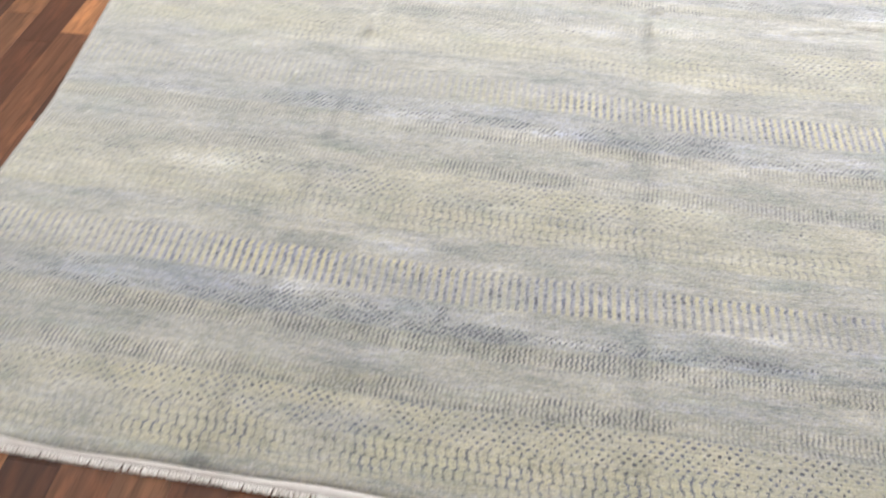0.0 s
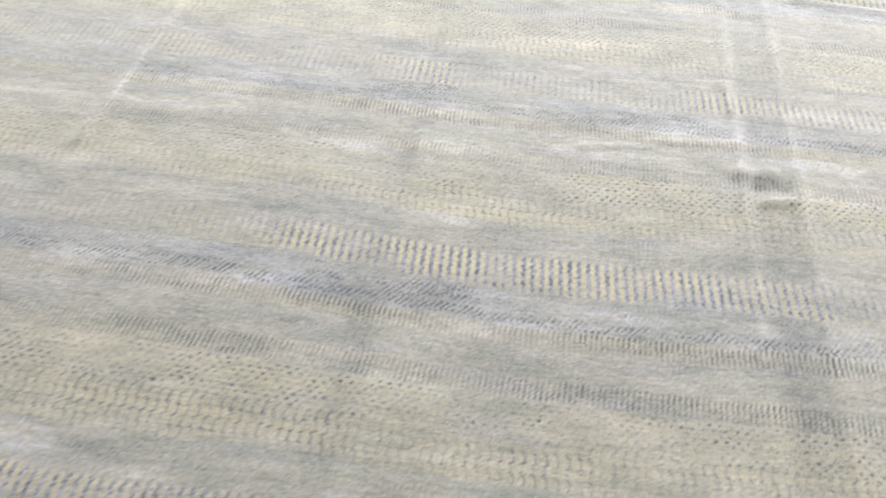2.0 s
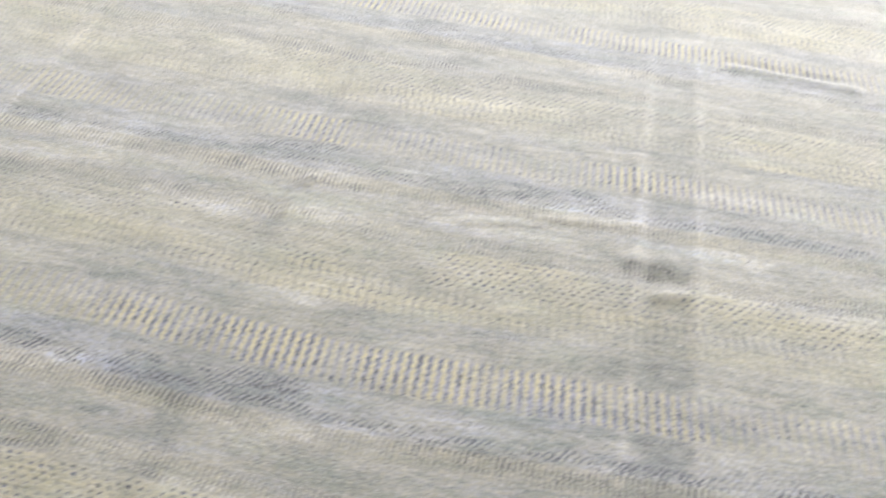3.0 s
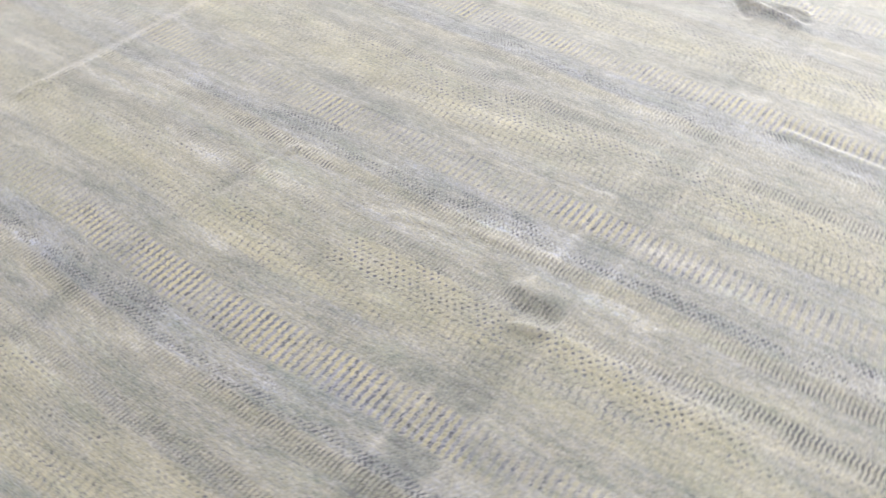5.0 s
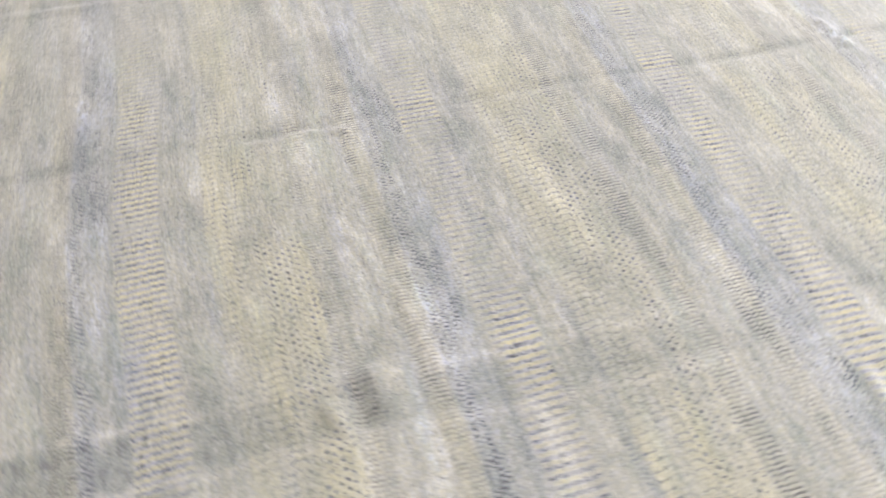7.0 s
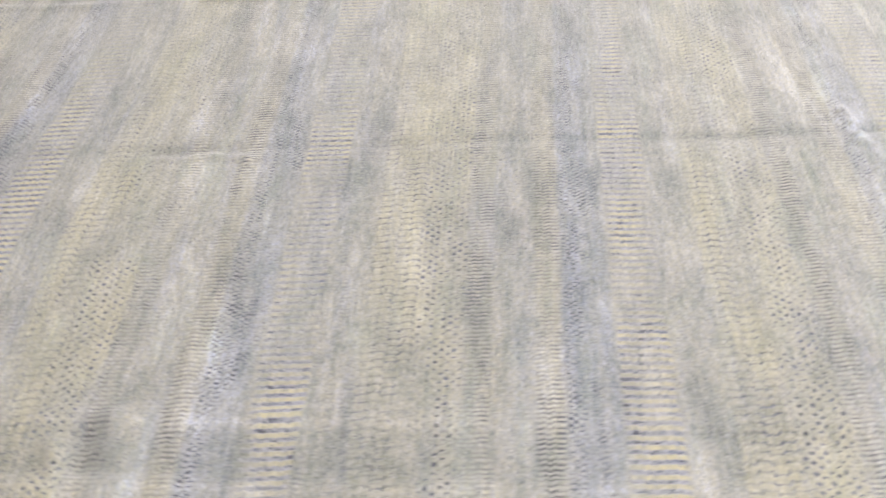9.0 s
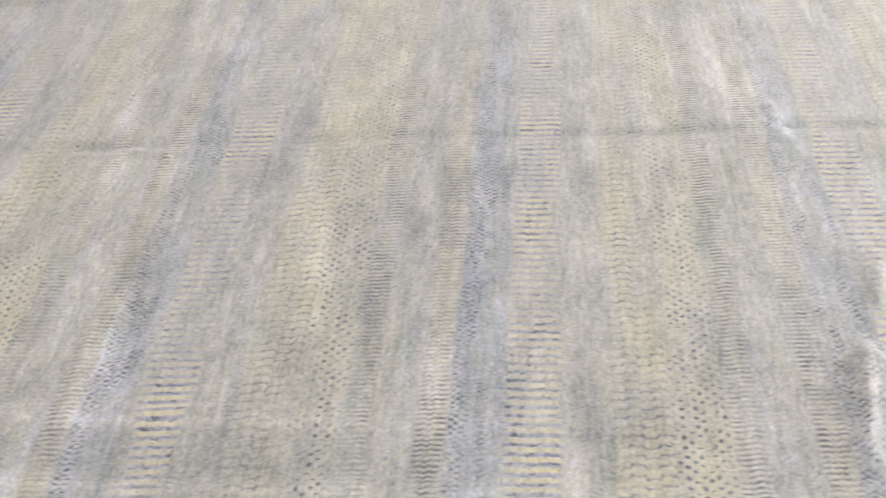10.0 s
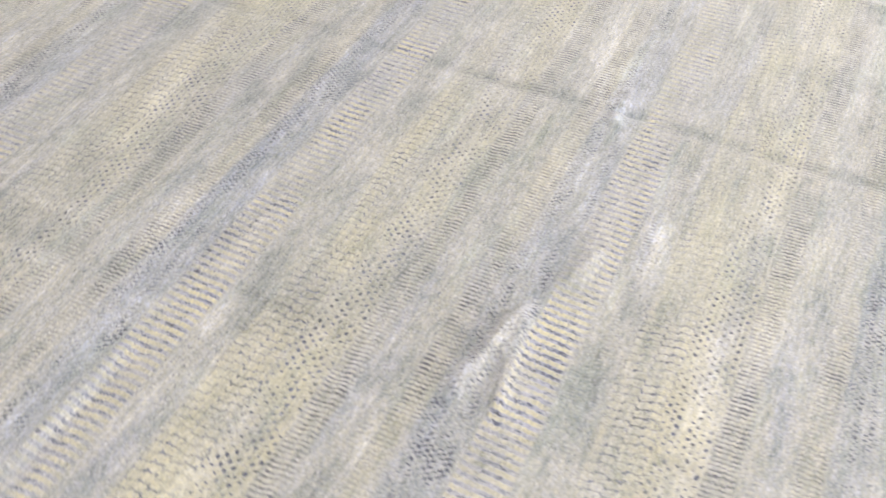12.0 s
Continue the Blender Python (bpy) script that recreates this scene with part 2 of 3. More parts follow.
    sparse = n.step(n.noise(n.vec(n.mul(u, 6.0), n.mul(v, 26.0), 29.0), 1.0, 3.0, 0.6), 0.40, 0.68)
    col = n.mix(n.mul(n.step(nick, 0.60, 0.72), n.add(0.18, n.mul(sparse, 0.75))), col, (0.13, 0.145, 0.17))
    col = n.mix(n.mul(n.step(nick2, 0.62, 0.76), 0.45), col, (0.80, 0.80, 0.82))
    single = n.white(n.vec(n.m("FLOOR", n.mul(n.add(u, n.mul(jit, 0.004)), 1 / 0.0046)), row, 11.0))
    single = n.add(n.mul(single, 0.6), n.mul(knot, 0.4))
    grey_mid = n.mix(single, (0.70, 0.71, 0.74), (1.28, 1.27, 1.22))
    col = n.mix(0.38, col, n.mix(1.0, col, grey_mid, "MULTIPLY"))
    fleck = n.step(speck, 0.90, 0.99)
    col = n.mix(n.mul(fleck, 0.24), col, (0.82, 0.82, 0.84))
    col = n.mix(n.mul(n.step(speck, 0.10, 0.01), n.add(0.28, n.mul(grey, 0.35))), col, (0.12, 0.13, 0.16))
    relief = n.add(n.mul(knot, 0.6), n.add(n.mul(long2, 0.5), n.mul(ink, -0.35)))
    n.bump(relief, 0.55, 0.004)
    return n.done(col, 0.62, Sheen_Weight=1.0, Sheen_Roughness=0.45, Specular_IOR_Level=0.7, Diffuse_Roughness=0.6)


def cotton_material():
    n = Nodes("cotton")
    p = n.place()
    weave = n.noise(n.scaled(p, 260.0, 500.0, 200.0), 1.0, 2.0, 0.7)
    stain = n.noise(n.scaled(p, 14.0, 30.0), 1.0, 3.0)
    col = n.mix(n.step(stain, 0.4, 0.75), (0.90, 0.88, 0.865), (0.82, 0.79, 0.76))
    col = n.mix(n.mul(n.step(weave, 0.56, 0.75), 0.16), col, (0.55, 0.50, 0.46))
    n.bump(weave, 0.5, 0.003)
    return n.done(col, 0.9)


def selvedge_material():
    n = Nodes("selvedge_wool")
    p = n.place()
    wrap = n.noise(n.scaled(p, 100.0, 260.0, 100.0), 1.0, 2.0, 0.7)
    col = n.mix(wrap, (0.34, 0.33, 0.31), (0.50, 0.49, 0.46))
    n.bump(wrap, 0.5, 0.003)
    return n.done(col, 0.85)


def plank_material(seed_from):
    """Laminate strip floor in mixed red-brown, walnut and honey tones."""
    n = Nodes("plank_" + seed_from)
    rnd = n.split(n.tree.nodes.new("ShaderNodeObjectInfo").outputs["Color"])[0] if seed_from == "object" else n.island()
    p = n.place()
    x, y, z = n.split(p)
    q = n.vec(n.add(x, n.mul(rnd, 37.0)), n.add(y, n.mul(rnd, 91.0)), rnd)
    grain = n.noise(n.scaled(q, 70.0, 3.0), 1.0, 5.0, 0.65)
    cathedral = n.noise(n.scaled(q, 22.0, 4.5), 1.0, 4.0, 0.6)
    pores = n.noise(n.scaled(q, 420.0, 14.0), 1.0, 2.0, 0.6)
    tone = n.ramp(rnd, [(0.0, (0.060, 0.022, 0.012)), (0.35, (0.105, 0.040, 0.020)), (0.60, (0.165, 0.066, 0.031)), (0.80, (0.18, 0.088, 0.045)), (1.0, (0.40, 0.18, 0.080))])
    col = n.mix(n.mul(n.step(grain, 0.35, 0.72), 0.75), tone, n.mix(1.0, tone, (0.45, 0.40, 0.38), "MULTIPLY"))
    col = n.mix(n.mul(n.step(cathedral, 0.46, 0.66), 0.7), col, n.mix(1.0, tone, (1.65, 1.6, 1.5), "MULTIPLY"))
    col = n.mix(n.mul(n.step(pores, 0.58, 0.75), 0.45), col, (0.04, 0.018, 0.01))
    n.bump(grain, 0.12, 0.002)
    return n.done(col, n.add(0.42, n.mul(grain, 0.2)), Specular_IOR_Level=0.3)


def plain_material(name, colour, roughness=0.8, speck=60.0):
    n = Nodes(name)
    p = n.place()
    big = n.noise(n.scaled(p, 1.2, 1.2, 1.2), 1.0, 3.0)
    small = n.noise(n.scaled(p, speck, speck, speck), 1.0, 3.0)
    col = n.mix(n.mul(big, 0.25), colour, tuple(c * 0.82 for c in colour))
    n.bump(small, 0.15, 0.003)
    return n.done(col, roughness)


def glow_material():
    n = Nodes("lamp_diffuser")
    n.put(n.shader.inputs["Emission Color"], (1.0, 0.968, 0.985, 1))
    n.put(n.shader.inputs["Emission Strength"], LAMP_GLOW)
    return n.done((0.8, 0.8, 0.8), 0.5)


PILE, COTTON, SELVEDGE = pile_material(), cotton_material(), selvedge_material()
PLANK, PLANK_FAR = plank_material("object"), plank_material("island")
WALL = plain_material("wall_paint", (0.74, 0.72, 0.68))
CEIL = plain_material("ceiling_paint", (0.80, 0.79, 0.77))
TRIM = plain_material("trim_paint", (0.78, 0.77, 0.74), 0.45)
SLAB = plain_material("underlay", (0.12, 0.09, 0.07), 0.9)
STEEL = plain_material("lamp_frame_paint", (0.75, 0.75, 0.75), 0.4)
GLOW = glow_material()


# ---- mesh helpers ----
def part(name, bm, material, parent=None, label=""):
    """One mesh object from a bmesh, under a thing or a part."""
    data = bpy.data.meshes.new(name)
    bm.to_mesh(data)
    bm.free()
    data.materials.append(material)
    ob = new(name, data)
    ob.parent = parent
    return tagged(ob, label)


def box(bm, x0, y0, z0, x1, y1, z1, bevel=0.0):
    made = bmesh.ops.create_cube(bm, size=1.0)["verts"]
    for p in made:
        p.co = Vector(((x0 + x1) / 2 + p.co.x * (x1 - x0), (y0 + y1) / 2 + p.co.y * (y1 - y0), (z0 + z1) / 2 + p.co.z * (z1 - z0)))
    if bevel:
        edges = {e for p in made for e in p.link_edges}
        bmesh.ops.bevel(bm, geom=list(edges), offset=bevel, segments=2, affect="EDGES", profile=0.5)
    return bm


def structure(name, label, material, boxes, bevel=0.0):
    bm = bmesh.new()
    for b in boxes:
        box(bm, *b, bevel=bevel)
    return tagged(part(name, bm, material), label, name.split("_")[0], kind="structure")


# ---- the room ----
X0, X1, Y0, Y1, HIGH = -3.2555, 6.097, -3.6, 6.8, 3.0
structure("wall_west", "plain off-white painted wall", WALL, [(X0 - 0.15, Y0 - 0.15, -0.1, X0, Y1 + 0.15, HIGH)])
structure("wall_east", "plain off-white painted wall", WALL, [(X1, Y0 - 0.15, -0.1, X1 + 0.15, Y1 + 0.15, HIGH)])
structure("wall_south", "plain off-white painted wall", WALL, [(X0, Y0 - 0.15, -0.1, X1, Y0, HIGH)])
structure("wall_north", "plain off-white painted wall", WALL, [(X0, Y1, -0.1, -0.5, Y1 + 0.15, HIGH), (5.5, Y1, -0.1, X1, Y1 + 0.15, HIGH), (-0.5, Y1, -0.1, 5.5, Y1 + 0.15, 0.4), (-0.5, Y1, 2.7, 5.5, Y1 + 0.15, HIGH)])
window = tagged(new("window_1"), "wide daylit shop window in a white frame", "window", kind="structure")
for i, b in enumerate(((-0.5, 0.4, 5.5, 0.46), (-0.5, 2.64, 5.5, 2.7), (-0.5, 0.46, -0.44, 2.64), (5.44, 0.46, 5.5, 2.64), (1.47, 0.46, 1.53, 2.64), (3.47, 0.46, 3.53, 2.64))):
    part("window_frame", box(bmesh.new(), b[0], Y1 + 0.05, b[1], b[2], Y1 + 0.11, b[3], bevel=0.004), TRIM, window)
sky_light = new("window_light", bpy.data.lights.new("window_light", "AREA"))
sky_light.data.shape, sky_light.data.size, sky_light.data.size_y = "RECTANGLE", 5.9, 2.2
sky_light.data.energy, sky_light.data.color = WINDOW_WATTS, (1.0, 0.972, 0.972)
sky_light.matrix_world = look((2.5, Y1 + 0.03, 1.55), (2.5, 0, 1.2))
structure("ceiling", "plain white painted ceiling", CEIL, [(X0 - 0.15, Y0 - 0.15, HIGH, X1 + 0.15, Y1 + 0.15, HIGH + 0.15)])
floor = structure("floor", "dark red-brown laminate strip floor in mixed tones", SLAB, [(X0, Y0, -0.1, X1, Y1, -0.0145)])


def ceiling_light(x, y):
    lamp = tagged(new("ceiling_light"), "flat white fluorescent panel fixed under the ceiling", "lamp", group="ceiling lights")
    bm = bmesh.new()
    for b in ((-0.32, -0.62, -0.3, 0.62), (0.3, -0.62, 0.32, 0.62), (-0.3, -0.62, 0.3, -0.6), (-0.3, 0.6, 0.3, 0.62)):
        box(bm, b[0], b[1], -0.06, b[2], b[3], 0.0, bevel=0.003)
    part("frame", bm, STEEL, lamp)
    part("diffuser", box(bmesh.new(), -0.298, -0.598, -0.045, 0.298, 0.598, -0.030), GLOW, lamp, "glowing milky diffuser")
    lamp.location = (x, y, HIGH)
    return lamp


first_lamp = ceiling_light(4.7, -0.8)
for at in ((4.7, 1.6), (4.7, 4.4), (2.4, 5.6), (0.2, 4.4), (-0.9, 1.4)):
    copy_thing(first_lamp, pose(*at, HIGH))

# ---- the rug ----
WIDE, LONG, THICK = 3.30, 5.30, 0.013
rug = tagged(new("rug"), "grey, blue and pale yellow hand-knotted rug with fold creases", "rug")


def grid_noise(shape, seed):
    """Smooth value noise on a lattice that is shape = (cells along x, cells along y)."""
    return np.random.default_rng(seed).random((shape[0] + 2, shape[1] + 2))


def sampled(lattice, fx, fy):
    """The lattice read at fractional places, smoothly."""
    ix, iy = np.floor(fx).astype(int), np.floor(fy).astype(int)
    ix, iy = np.clip(ix, 0, lattice.shape[0] - 2), np.clip(iy, 0, lattice.shape[1] - 2)
    tx, ty = np.clip(fx - ix, 0, 1), np.clip(fy - iy, 0, 1)
    tx, ty = tx * tx * (3 - 2 * tx), ty * ty * (3 - 2 * ty)
    return (lattice[ix, iy] * (1 - tx) + lattice[ix + 1, iy] * tx) * (1 - ty) + (lattice[ix, iy + 1] * (1 - tx) + lattice[ix + 1, iy + 1] * tx) * ty


def ridge(d, width):
    return np.exp(-((d / width) ** 2))


def fold(x, y, a, b, width, other=None):
    """1 along the line from a to b, falling off to its right (width) and its left (other) and at the ends."""
    ax, ay, bx, by = *a, *b
    size = (bx - ax) ** 2 + (by - ay) ** 2
    t = np.clip(((x - ax) * (bx - ax) + (y - ay) * (by - ay)) / size, 0, 1)
    d = np.hypot(x - ax - t * (bx - ax), y - ay - t * (by - ay))
    side = (bx - ax) * (y - ay) - (by - ay) * (x - ax)
    return ridge(d, np.where(side > 0, other or width, width))


def relief(x, y):
    """The height of the folds, creases and puckers over the flat rug."""
    z = 0.004 * (sampled(grid_noise((12, 16), 5), x * 3.4, y * 3.4) - 0.5) + 0.0022 * (sampled(grid_noise((40, 50), 6), x * 11, y * 10) - 0.5)
    sway = 0.006 * np.sin(y * 2.3) + 0.004 * np.sin(y * 7.1 + 1)
    patchy = 0.1 + 1.25 * sampled(grid_noise((4, 60), 9), x, y * 6.0)
    # the folds across the width, pressed in while the rug lay folded
    for at, lean, sink, rise, side in ((0.738, 0.0, 0.0030, 0.0045, 1), (1.538, 0.0, 0.0040, 0.0004, 1), (2.355, 0.027, 0.0030, 0.0040, -1), (2.425, 0.030, 0.0030, 0.0046, 1)):
        d = (x - at - lean * (y - 1.2) - sway) * side
        z += patchy * (-1.2 * sink * ridge(d, 0.020) + 1.4 * rise * ridge(d - 0.030, 0.018))
    # the pucker on the double fold, with a hollow behind its lip
    z += 0.008 * fold(x, y, (2.40, 1.555), (2.325, 1.540), 0.022) - 0.0055 * fold(x, y, (2.425, 1.505), (2.365, 1.495), 0.018) + 0.011 * fold(x, y, (2.432, 1.458), (2.375, 1.440), 0.013)
    z += 0.010 * fold(x, y, (2.328, 1.795), (2.320, 1.930), 0.010) + 0.004 * fold(x, y, (2.10, 1.638), (2.342, 1.661), 0.009) + 0.004 * fold(x, y, (1.95, 1.590), (2.12, 1.615), 0.010)
    # the large A-shaped pucker
    z += 0.010 * fold(x, y, (2.39, 3.088), (2.23, 3.105), 0.045)
    z += 0.014 * fold(x, y, (2.412, 3.045), (2.195, 3.108), 0.019, 0.011) + 0.014 * fold(x, y, (2.415, 3.135), (2.235, 3.118), 0.012, 0.014)
    z -= 0.009 * fold(x, y, (2.265, 3.018), (2.168, 3.130), 0.012) + 0.009 * fold(x, y, (2.43, 3.085), (2.34, 3.095), 0.014)
    z += 0.006 * fold(x, y, (2.14, 3.13), (2.02, 3.20), 0.020, 0.014) + 0.006 * fold(x, y, (2.40, 3.185), (2.37, 3.215), 0.014)
    # the pinched star on the middle fold, and small creases
    z += 0.016 * fold(x, y, (1.575, 3.116), (1.552, 3.120), 0.014) + 0.010 * fold(x, y, (1.505, 3.116), (1.45, 3.108), 0.015)
    z -= 0.010 * fold(x, y, (1.532, 3.122), (1.525, 3.175), 0.012)
    z += 0.008 * fold(x, y, (1.552, 1.520), (1.560, 1.575), 0.012) - 0.006 * fold(x, y, (1.540, 1.420), (1.538, 1.545), 0.012) + 0.009 * fold(x, y, (1.570, 1.635), (1.580, 1.655), 0.012)
    z += 0.008 * fold(x, y, (0.765, 1.40), (0.757, 1.465), 0.012)
    z += 0.0065 * fold(x, y, (2.60, 2.445), (2.92, 2.405), 0.018) - 0.006 * fold(x, y, (2.585, 2.478), (2.87, 2.445), 0.016)
    z += 0.006 * fold(x, y, (1.967, 3.203), (2.081, 3.161), 0.016) + 0.002 * fold(x, y, (1.092, 3.06), (1.40, 3.075), 0.03)
    return z


# where the wool is darker, bluer and paler than its surroundings
# (2.376, 1.539) paints the shade at the double fold's pucker
DARK = [
    (1.238, 0.375), (0.818, 0.562), (1.182, 0.596), (0.259, 0.821), (1.478, 0.909), (1.249, 1.257), (0.890, 1.532), (1.526, 1.028), (0.778, 0.083), (1.458, 1.983),
    (1.670, 2.066), (1.823, 1.270), (1.727, 2.332), (1.799, 0.921), (1.505, 1.089), (2.399, 1.120), (2.376, 1.539), (2.590, 1.768), (1.541, 1.887),
    (1.704, 2.458), (1.516, 2.188), (2.319, 1.230), (2.017, 1.717), (1.601, 1.956), (1.711, 2.647), (2.301, 2.592), (1.839, 2.274), (2.093, 2.191), (2.089, 3.300),
    (2.290, 2.810), (2.361, 2.703), (2.316, 3.282), (2.282, 2.470),
]
BLUE = [
    (2.75, 2.39), (2.60, 2.395), (2.45, 2.40), (0.60, 0.40), (0.80, 0.40), (0.35, 0.40),
    (0.767, 1.075), (0.469, 0.282), (1.737, 1.042), (1.722, 0.382), (0.689, 0.433), (0.455, 0.452), (1.034, 0.409), (1.435, 1.030), (1.524, 1.735), (1.967, 1.759), (0.866, 1.698),
    (2.203, 1.102), (2.532, 2.411), (2.081, 2.396), (1.766, 2.434), (1.183, 2.471), (1.220, 1.736), (2.206, 1.732), (2.183, 2.290), (2.680, 2.388), (2.373, 2.293), (1.782, 3.144),
]
# (2.474, 1.479) and (2.493, 1.598) paint the lit pile beside the double fold
PALE = [
    (1.30, 3.03), (1.40, 3.04), (1.20, 3.01), (1.36, 3.09), (1.274, 1.025), (1.718, 0.963), (1.608, 1.529), (0.800, 0.442), (1.671, 0.804), (1.759, 0.471), (0.950, 1.042), (0.460, 0.793), (1.959, 1.568), (2.474, 1.479), (0.967, 1.694), (1.396, 1.505),
    (2.326, 1.680), (2.187, 1.683), (2.571, 1.818), (1.702, 1.284), (1.575, 1.672), (1.404, 3.015), (1.923, 2.065), (1.954, 3.301), (2.241, 3.470), (1.481, 2.813), (2.493, 1.598),
]
# stretches in which the design shows strongly or faintly: x from, to; y from, to; how strongly
STRETCHES = [
    (-0.10, 0.61, 0.569, 2.505, 0.14), (0.60, 1.35, 1.254, 2.464, 0.22), (0.45, 1.26, 0.451, 0.561, 0.85), (1.26, 1.62, 0.440, 0.550, 0.7), (1.62, 2.21, 0.427, 0.537, 0.35), (-0.10, 0.45, 0.446, 0.556, 0.25),
    (0.61, 1.27, 0.311, 0.451, 0.75), (1.01, 1.37, 0.316, 0.406, 1), (0.51, 1.98, 0.045, 0.215, 1.3), (-0.10, 0.41, 0.047, 0.405, 0.3),
    (0.19, 1.36, 1.105, 1.227, 0.12), (1.38, 2.50, 1.077, 1.197, 1), (1.35, 2.10, 0.992, 1.082, 0.75), (1.44, 1.61, 1.816, 1.929, 1),
    (1.69, 2.15, 1.801, 1.913, 0.35), (2.15, 2.88, 1.788, 1.898, 0.7), (1.90, 2.42, 1.363, 1.503, 0.9), (1.43, 1.70, 2.488, 2.615, 0.8), (2.09, 2.74, 2.445, 2.567, 0.95),
    (2.10, 2.54, 3.112, 3.228, 1), (2.19, 2.79, 2.605, 2.831, 0.95), (2.24, 2.64, 3.021, 3.110, 1.1), (1.39, 1.70, 1.724, 1.816, 0.9), (1.75, 2.35, 1.706, 1.797, 0.6), (2.08, 2.44, 3.297, 3.491, 0.95), (1.17, 2.84, 2.384, 2.467, 0.6),
]


def edge_x(y):
    """Where the long edge runs: it swings outwards beyond the first metre."""
    return -0.11 * np.clip(y - 0.95, 0, 2.0)


def build_pile():
    step = 0.010
    nx, ny = round(WIDE / step), round(LONG / step)
    gx, gy = np.meshgrid(np.linspace(0, WIDE, nx + 1), np.linspace(0, LONG, ny + 1), indexing="ij")
    edge = 0.009 * (sampled(grid_noise((30, 60), 3), gx * 6, gy * 9) - 0.5)
    x = gx + edge * np.clip(1 - gx / 0.25, 0, 1) + edge_x(gy) * np.clip(1 - gx / 0.8, 0, 1)
    y = gy + edge * np.clip(1 - gy / 0.25, 0, 1)
    z = np.maximum(THICK + relief(gx, gy) * np.clip(gx / 0.06, 0, 1) * np.clip(gy / 0.06, 0, 1), 0.005)
    rim = np.minimum(np.minimum(gx, WIDE - gx), np.minimum(gy, LONG - gy))
    z -= 0.004 * np.clip(1 - rim / 0.011, 0, 1)
    top = np.stack([x, y, z], -1).reshape(-1, 3)
    low = top.copy()
    low[:, 2] = 0.001
    ids = np.arange((nx + 1) * (ny + 1)).reshape(nx + 1, ny + 1)
    quads = np.stack([ids[:-1, :-1], ids[1:, :-1], ids[1:, 1:], ids[:-1, 1:]], -1).reshape(-1, 4)
    loop = np.concatenate([ids[:-1, 0], ids[-1, :-1], ids[:0:-1, -1], ids[0, :0:-1]])
    nxt = np.roll(loop, -1)
    count = len(loop)
    skirt_ids = len(top) + np.arange(count)
    skirt = np.stack([loop, skirt_ids, np.roll(skirt_ids, -1), nxt], -1)
    data = bpy.data.meshes.new("woven_field")
    data.from_pydata(np.concatenate([top, low[loop]]).tolist(), [], np.concatenate([quads, skirt]).tolist())
    data.polygons.foreach_set("use_smooth", np.ones(len(data.polygons), bool))
    # woven coordinates: the rows of the design, counted in metres from the foot of a dash band
    knots_y = [-0.02, 0.03, 0.118, 0.20, 0.25, 0.316, 0.36, 0.449, 1.09, 1.778, 2.45, 3.13, 3.80, 4.475, 5.15]
    knots_v = [0.14, 0.19, 0.288, 0.388, 0.438, 0.522, 0.572, 0.675] + [0.675 * k for k in range(2, 9)]
    allp = np.concatenate([top, low[loop]])
    px, py = allp[:, 0], allp[:, 1]
    # the rows are not quite straight: how far they sag, row by row
    sag_low = np.interp(px, [0.5, 1.2, 1.55, 3.3], [0.017, -0.004, 0.012, 0.012])
    sag_mid = np.interp(px, [0.0, 1.2, 1.55, 1.83, 2.1, 2.4, 3.3], [0.05, 0.036, 0.006, -0.014, -0.005, 0.006, 0.01])
    slope = np.interp(py, [1.1, 1.78, 2.45, 3.15], [0.0, -0.022, -0.068, -0.055]) * (px - 2.3)
    bend = -np.where(py < 1.09, sag_low + (sag_mid - sag_low) * np.clip((py - 0.45) / 0.64, 0, 1), sag_mid * np.clip((1.78 - py) / 0.69, 0, 1) + slope)
    v = np.interp(py + bend * np.clip(py / 0.4, 0, 1), knots_y, knots_v)
    weave = np.stack([px + 0.004 * np.sin(py * 11), v, 0 * v], -1)
    # how strongly the design shows: short stretches along each row
    rows = v / 0.054
    bold = sampled(grid_noise((16, 100), 21), px * 3.4, rows) * 0.55 + sampled(grid_noise((40, 200), 22), px * 9, rows * 1.7) * 0.45
    bold = np.clip((bold - 0.33) * 1.9, 0, 0.9)
    for x0, x1, y0, y1, much in STRETCHES:
        there = np.clip((px - x0) / 0.06, 0, 1) * np.clip((x1 - px) / 0.10, 0, 1) * np.clip((py - y0) / 0.015, 0, 1) * np.clip((y1 - py) / 0.015, 0, 1)
        uneven = 0.25 + 1.1 * sampled(grid_noise((60, 100), 31), px * 14, rows * 0.8)
        bold = bold * (1 - there) + there * much * uneven
    blue = np.clip((sampled(grid_noise((12, 120), 23), px * 2.6, v / 0.05) - 0.62) * 1.6, 0, 1)
    grey = np.clip((sampled(grid_noise((26, 120), 24), px * 6.0, v / 0.045) - 0.70) * 2.0, 0, 1)
    pale = 0.6 * np.clip((sampled(grid_noise((20, 100), 25), px * 4.0, v / 0.06) - 0.62) * 2.4, 0, 1)
    honey = np.clip((sampled(grid_noise((24, 100), 26), px * 6.0, rows) - 0.3) * 1.1 + 0.55 * bold, 0, 1)
    rough = 0.35 + 1.3 * sampled(grid_noise((80, 260), 27), px * 20, py * 52)

    def spots(places, rx, ry):
        total = 0 * px
        for cx, cy in places:
            total = np.maximum(total, np.exp(-(((px - cx) / rx) ** 2) - ((py - cy) / ry) ** 2))
        return np.clip(total * rough, 0, 1)

    grey = np.maximum(grey, spots(DARK, 0.085, 0.026))
    blue = np.maximum(blue, spots(BLUE, 0.13, 0.032))
